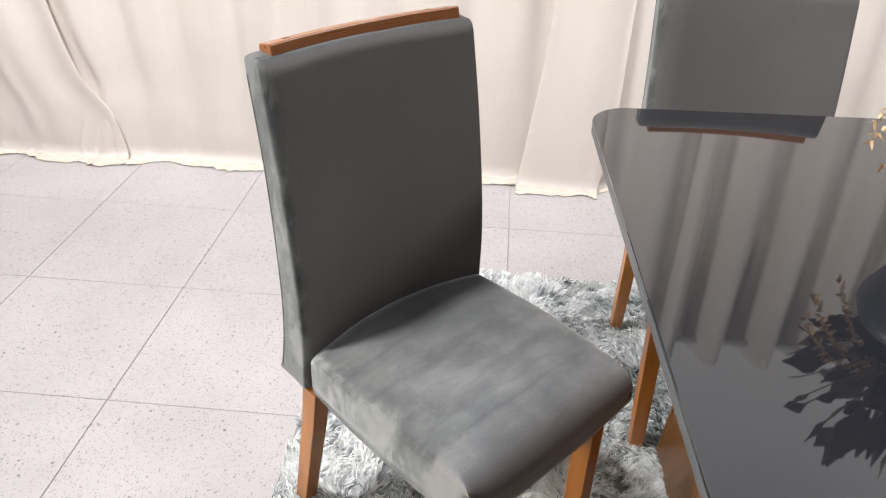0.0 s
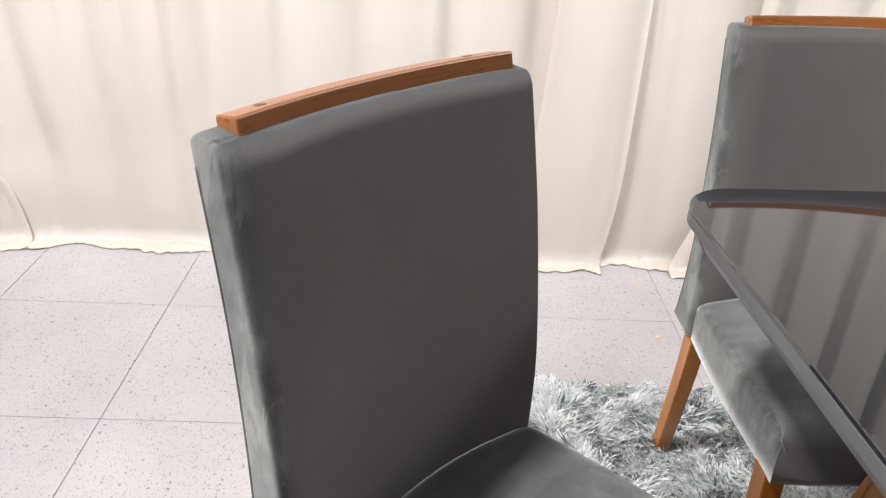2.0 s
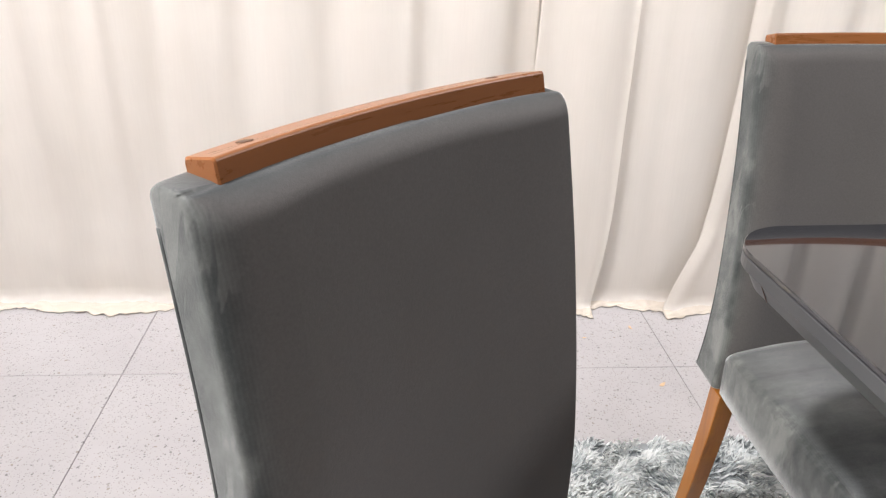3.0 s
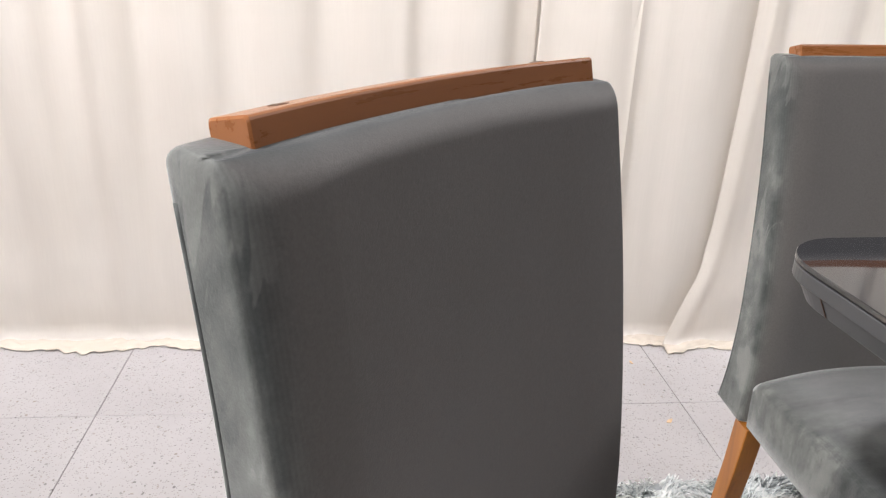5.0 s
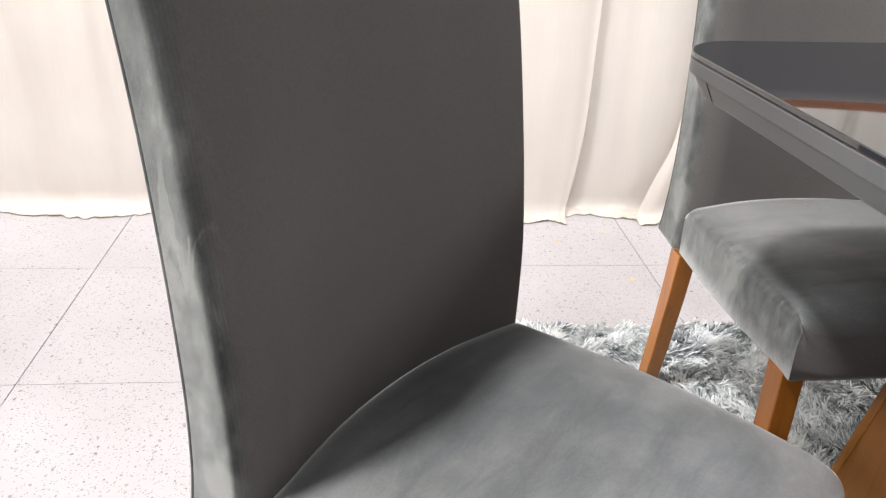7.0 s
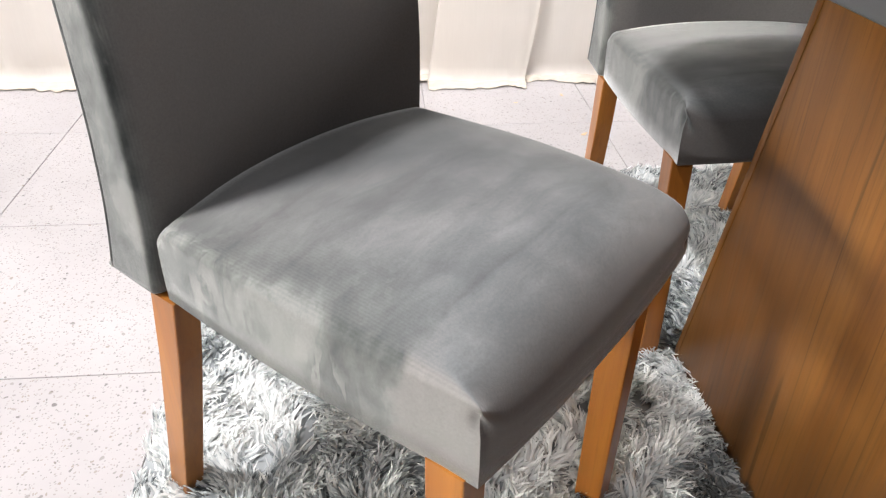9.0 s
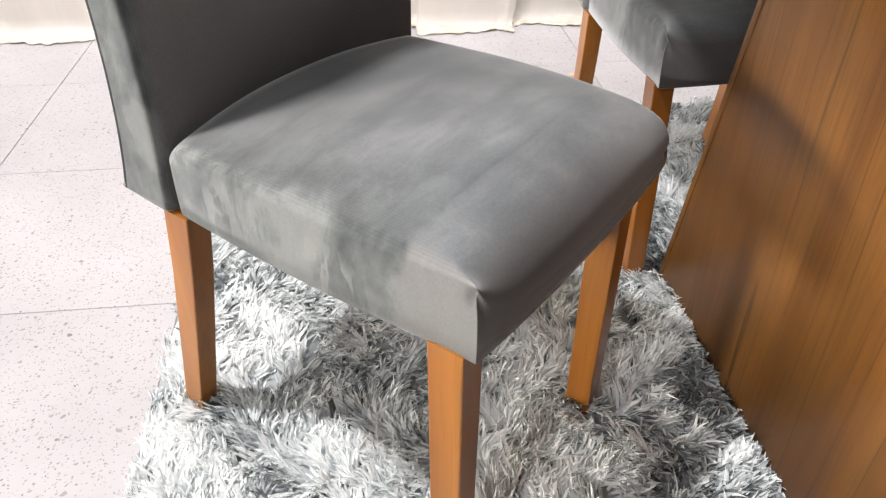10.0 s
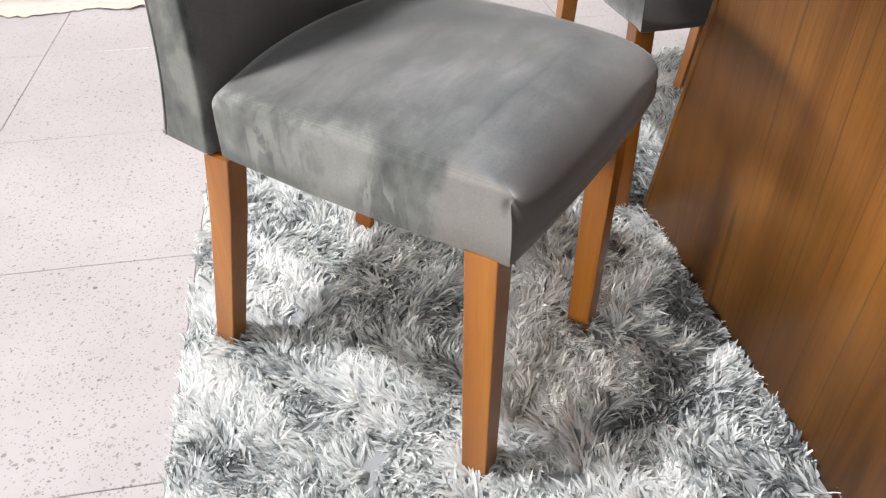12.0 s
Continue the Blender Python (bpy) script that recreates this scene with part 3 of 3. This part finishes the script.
TABLE_TURN = Matrix.Translation((1.1165, -0.863, 0)) @ Matrix.Rotation(radians(2.3), 4, "Z")


def round_plate(levels, radius):
    """A plate with rounded corners, laid as the table stands; levels: rows (z, inset)."""
    rings = []
    for z, inset in levels:
        ring = rounded_rect(inset, SIDE - inset, -SIDE + inset, -inset, [max(0.03, radius - inset)] * 4, 14, 2)
        rings.append([TABLE_TURN @ Vector((x, y, z)) for x, y in ring])
    return loft(rings)


part("glass_top", round_plate([(TOP - 0.0065, 0.001), (TOP - 0.0055, 0.0), (TOP - 0.001, 0.0), (TOP, 0.001)], 0.085), GLASS_TOP, table, "dark smoked glass table top", smooth=False)
part("shadow_gap", round_plate([(TOP - 0.0082, 0.0035), (TOP - 0.0062, 0.0035)], 0.085), PLUG, table, smooth=False)
part("edge_frame", round_plate([(TOP - 0.0245, 0.0015), (TOP - 0.0235, 0.0005), (TOP - 0.009, 0.0005), (TOP - 0.008, 0.0015)], 0.085), LACQUER, table, "graphite lacquered edge under the glass", smooth=False)
part("lower_frame", round_plate([(TOP - 0.053, 0.070), (TOP - 0.053, 0.022), (TOP - 0.051, 0.0195), (TOP - 0.030, 0.0085), (TOP - 0.0242, 0.0065)], 0.085), LACQUER, table, "graphite lacquered bevelled lower edge", smooth=False)

# the butt joint of the lower edge beside its rounded corner
rings = []
for z, inset in ((TOP - 0.0515, 0.0195), (TOP - 0.030, 0.0083), (TOP - 0.0245, 0.0063)):
    rings.append([TABLE_TURN @ Vector((x, y, z)) for x, y in ((inset + 0.004, -0.1048), (inset + 0.004, -0.1030), (inset - 0.0006, -0.1030), (inset - 0.0006, -0.1048))])
part("edge_joint", loft(rings), PLUG, table, "dark joint in the graphite edge", smooth=False)


def base_panel(x, thick):
    """An upright board, wider at the floor than at the top."""
    rings = []
    for z, y0, y1 in ((0.006, -1.018, -1.988), (0.750, -1.172, -1.836)):
        e = 0.002
        rings.append([(px, py, z) for px, py in rounded_rect(x, x + thick, y1, y0, [e] * 4, 2, 3)])
    return loft(rings)


part("base_panel", base_panel(1.366, 0.030), PANEL_WOOD, table, "warm brown wood-veneer pedestal panel")
# a thin band along the slanting edge of the panel
rings = []
for z, y0 in ((0.008, -1.0205), (0.748, -1.1735)):
    rings.append([(px, py, z) for px, py in rounded_rect(1.3645, 1.368, y0 - 0.0135, y0, [0.0012] * 4, 2, 1)])
part("edge_band", loft(rings), PANEL_WOOD, table)
part("base_panel", base_panel(2.278, 0.030), PANEL_WOOD, table, "warm brown wood-veneer pedestal panel")
bm = bmesh.new()
bmesh.ops.create_cube(bm, size=1.0, matrix=Matrix.Translation((1.837, -1.504, 0.378)) @ Matrix.Diagonal((0.882, 0.03, 0.742, 1)))
part("base_spine", bm, PANEL_WOOD, table, smooth=False)

# ---------------------------------------------------------------- vase with dried leaves
vase = tagged(new("vase"), "dark round vase holding dried leaves on glass table", "vase")
VX, VY = 1.658, -1.31
profile = [(0.048, 0.0), (0.056, 0.004), (0.078, 0.05), (0.104, 0.10), (0.122, 0.135), (0.125, 0.150), (0.118, 0.168), (0.092, 0.188), (0.064, 0.199), (0.055, 0.206), (0.052, 0.212), (0.047, 0.210), (0.05, 0.19)]
part("body", loft([[(VX + r * math.cos(a * 0.19635), VY + r * math.sin(a * 0.19635), TOP + 0.001 + z) for a in range(32)] for r, z in profile]), CERAMIC, vase)


def leaf_spray(name, material, count, seed, size, reach, low, high):
    """Curled dried leaves on thin stalks, out of the vase's neck."""
    rnd = random.Random(seed)
    for _ in range(count):
        az, el = rnd.uniform(0, 6.283), radians(rnd.uniform(low, high))
        length = rnd.uniform(0.5, 1.0) * reach
        way = Vector((math.cos(az) * math.cos(el), math.sin(az) * math.cos(el), math.sin(el)))
        side = way.cross(Vector((rnd.gauss(0, 1), rnd.gauss(0, 1), rnd.gauss(0, 1)))).normalized()
        up = side.cross(way)
        base = Vector((VX, VY, TOP + 0.195))
        span = rnd.uniform(0.6, 1.3) * size
        droop = rnd.uniform(-0.3, 0.2)
        verts, faces = [], []
        for k in range(7):
            q = k / 6
            centre = base + way * (length - span + span * q) + Vector((0, 0, droop * (q * span) * q * 2))
            wide = 0.22 * span * math.sin(math.pi * min(1, q * 0.93 + 0.04)) * (1 + 0.3 * math.sin(9 * q + az))
            curl = up * (0.25 * wide * math.cos(3 * q))
            verts += [centre - side * wide + curl, centre - up * 0.15 * wide, centre + side * wide + curl]
        for k in range(6):
            a = 3 * k
            faces += [(a, a + 1, a + 4, a + 3), (a + 1, a + 2, a + 5, a + 4)]
        stalk = len(verts)
        for k in range(2):
            c = base if k == 0 else base + way * (length - span * 0.9)
            verts += [c + side * 0.0015, c - side * 0.0015, c + up * 0.0015]
        faces += [(stalk + m, stalk + (m + 1) % 3, stalk + 3 + (m + 1) % 3, stalk + 3 + m) for m in range(3)]
        mesh_object(name, verts, faces, material, vase)


leaf_spray("leaf", DARK_LEAF, 150, 4, 0.085, 0.245, 14, 70)
leaf_spray("brown_leaf", DRY_LEAF, 60, 9, 0.055, 0.285, 18, 75)


def drooping_frond(tip, seed):
    """A pale feathery stem that leaves the neck and hangs over, with short barbs along it."""
    rnd = random.Random(seed)
    a, c = Vector((VX, VY, TOP + 0.20)), Vector(tip)
    b = (a + c) / 2 + Vector((0, 0, 0.16))
    verts, faces = [], []
    for k in range(34):
        q = k / 33
        p = a * (1 - q) ** 2 + b * 2 * q * (1 - q) + c * q * q
        way = ((b - a) * (1 - q) + (c - b) * q).normalized()
        for _ in range(3 if q > 0.35 else 1):
            out = (way * 0.6 + Vector((rnd.gauss(0, 0.5), rnd.gauss(0, 0.5), rnd.gauss(0, 0.4)))).normalized() * rnd.uniform(0.008, 0.018)
            side = out.cross(Vector((0.3, 0.5, 0.8))).normalized() * 0.0028
            n = len(verts)
            verts += [p - side, p + side, p + out * 0.6 + side * 0.8, p + out, p + out * 0.6 - side * 0.8]
            faces += [(n, n + 1, n + 2, n + 3, n + 4)]
    return mesh_object("frond", verts, faces, PALE_FROND, vase, "pale yellow feathery dried frond")


drooping_frond((1.452, -1.31, 0.968), 1)
drooping_frond((1.462, -1.30, 0.935), 2)
drooping_frond((1.490, -1.30, 0.900), 3)

# ---------------------------------------------------------------- chairs
chair = tagged(make_chair(), "grey velvet dining chair with brown wooden rail, pulled out", "chair", "chairs round the table")
chair.matrix_world = pose(0.778, -1.171, 0, 0, 0, 47.8)
second = make_chair(0.008, 0.025, 0.146, SHADED_SEAT_VELVET)
second.matrix_world = pose(1.5113, -0.6451, -0.0177, -2.08, -0.9, 0.02)
tagged(second, "grey velvet dining chair with brown wooden rail, under the table", "chair", "chairs round the table")

# ---------------------------------------------------------------- rug
RX0, RX1, RY0, RY1 = 0.503, 3.15, -2.72, -0.325
rug = tagged(new("shaggy_rug"), "shaggy rug of marbled white and grey pile on tiles", "rug")
bm = loft([[(x, y, z) for x, y in rounded_rect(RX0 + e, RX1 - e, RY0 + e, RY1 - e, [0.012] * 4, 3, 4)] for z, e in ((0.0005, 0.001), (0.005, 0.0), (0.0065, 0.002))])
part("backing", bm, BACKING, rug, smooth=False)


def pile(name, x0, x1, y0, y1, count, seed, width):
    rng = np.random.default_rng(seed)
    tufts = count // 13
    tx, ty = rng.uniform(x0, x1, tufts), rng.uniform(y0, y1, tufts)
    # tufts lie over in a slowly turning direction, each with its own lean
    lie = 2.2 * np.sin(3.1 * tx + 1.3 * np.sin(4.3 * ty)) + 1.9 * np.sin(2.7 * ty + 1.7 * np.sin(3.7 * tx + 1.0)) + 0.9 * np.sin(11 * tx - 7 * ty)
    lie += 0.8 * np.sin(9 * tx + 13 * ty) + 1.2 * np.sin(31 * tx + 2.0 * np.sin(23 * ty)) + rng.normal(0, 0.55, tufts)
    tall, stand = rng.uniform(0.028, 0.043, tufts), rng.uniform(30, 76, tufts)
    own = rng.integers(0, tufts, count)
    x = np.clip(tx[own] + rng.normal(0, 0.0048, count), x0, x1)
    y = np.clip(ty[own] + rng.normal(0, 0.0048, count), y0, y1)
    turn = lie[own] + rng.normal(0, 0.30, count)
    length = tall[own] * rng.uniform(0.78, 1.08, count)
    rise = np.radians(stand[own] + rng.normal(0, 7, count))
    edge_x, edge_y = np.minimum(x - RX0, RX1 - x), np.minimum(y - RY0, RY1 - y)
    near = np.minimum(edge_x, edge_y)
    length = np.where(near < 0.03, length * 0.8, length)
    ax, ay = np.cos(turn), np.sin(turn)
    # strands at the border stand up and lie along it rather than over it
    outward = (edge_x < 0.03) & (np.sign(ax) == np.sign(x - 0.5 * (RX0 + RX1)))
    ax = np.where(outward, ax * 0.2, ax)
    bend = rng.uniform(0.1, 0.9, count)
    sway = rng.normal(0, 0.25, count)
    px, py = -ay, ax
    roll = rng.uniform(-0.9, 0.9, count)
    pts = []
    for q, w in ((0.0, 0.8), (0.4, 1.0), (0.75, 0.8), (1.0, 0.15)):
        out = length * (np.cos(rise) * q + bend * 0.35 * q * q)
        up = length * (np.sin(rise) * q - bend * 0.40 * q * q)
        cx = x + ax * out + px * sway * length * q * q
        cy = y + ay * out + py * sway * length * q * q
        cz = 0.006 + np.maximum(up, 0.001 * q)
        half = 0.5 * width * w
        dx, dy, dz = px * np.cos(roll) * half, py * np.cos(roll) * half, np.sin(roll) * half
        pts.append(np.stack([cx - dx, cy - dy, cz - dz], 1))
        pts.append(np.stack([cx + dx, cy + dy, cz + dz], 1))
    verts = np.stack(pts, 1).reshape(-1, 3)
    verts[:, 2] = np.maximum(verts[:, 2], 0.004)
    start = (np.arange(count) * 8)[:, None, None]
    quads = (start + np.array([[0, 1, 3, 2], [2, 3, 5, 4], [4, 5, 7, 6]])[None]).reshape(-1)
    me = bpy.data.meshes.new(name)
    me.vertices.add(len(verts))
    me.vertices.foreach_set("co", verts.astype(np.float32).reshape(-1))
    me.loops.add(len(quads))
    me.loops.foreach_set("vertex_index", quads.astype(np.int32))
    me.polygons.add(len(quads) // 4)
    me.polygons.foreach_set("loop_start", np.arange(0, len(quads), 4, dtype=np.int32))
    me.polygons.foreach_set("use_smooth", [True] * (len(quads) // 4))
    me.update(calc_edges=True)
    me.materials.append(PILE)
    ob = new(name, me)
    ob.parent = rug
    return tagged(ob, "long soft grey and white pile strands", kind="stuff")


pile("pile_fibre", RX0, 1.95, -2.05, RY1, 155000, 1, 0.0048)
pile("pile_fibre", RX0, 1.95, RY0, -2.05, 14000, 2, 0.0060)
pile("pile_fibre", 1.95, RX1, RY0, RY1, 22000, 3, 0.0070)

# ---------------------------------------------------------------- scraps on the tiles
def scrap(x, y, size, turn):
    rnd = random.Random(int(1000 * x))
    ring = [(math.cos(a * 0.9) * size * rnd.uniform(0.5, 1.0), math.sin(a * 0.9) * size * 0.5 * rnd.uniform(0.5, 1.0)) for a in range(7)]
    bm = loft([[(px, py, z + 0.12 * abs(px)) for px, py in ring] for z in (0.0006, 0.0016)])
    ob = part("dry_scrap", bm, PALE_FROND, None, "small dry yellowish scrap lying on the tiles", smooth=False)
    ob.matrix_world = pose(x, y, 0, 0, 0, turn)
    return tagged(ob, category="debris", group="scraps on the floor")


scrap(1.435, -0.086, 0.016, 40)
scrap(1.436, 0.210, 0.011, 100)
scrap(1.28, 0.155, 0.008, 10)

# ---------------------------------------------------------------- floor tiles
TILE, JOINT = 0.5, 0.0021


def tile_mesh():
    half = TILE / 2 - JOINT / 2
    rings = [[(x, y, z) for x, y in rounded_rect(-half + e, half - e, -half + e, half - e, [0.001] * 4, 1, 1)] for z, e in ((-0.006, 0.0), (-0.0008, 0.0), (0.0, 0.0008))]
    bm = loft(rings, cap_start=False)
    bmesh.ops.recalc_face_normals(bm, faces=bm.faces)
    me = bpy.data.meshes.new("tile")
    bm.to_mesh(me)
    bm.free()
    me.materials.append(TERRAZZO)
    return me


TILE_MESH = tile_mesh()
for i in range(-10, 10):
    for j in range(-10, 1):
        t = new("tile", TILE_MESH)
        t.parent = floor
        t.matrix_basis = Matrix.Translation((TILE * (i + 0.5), TILE * (j + 0.5), 0))
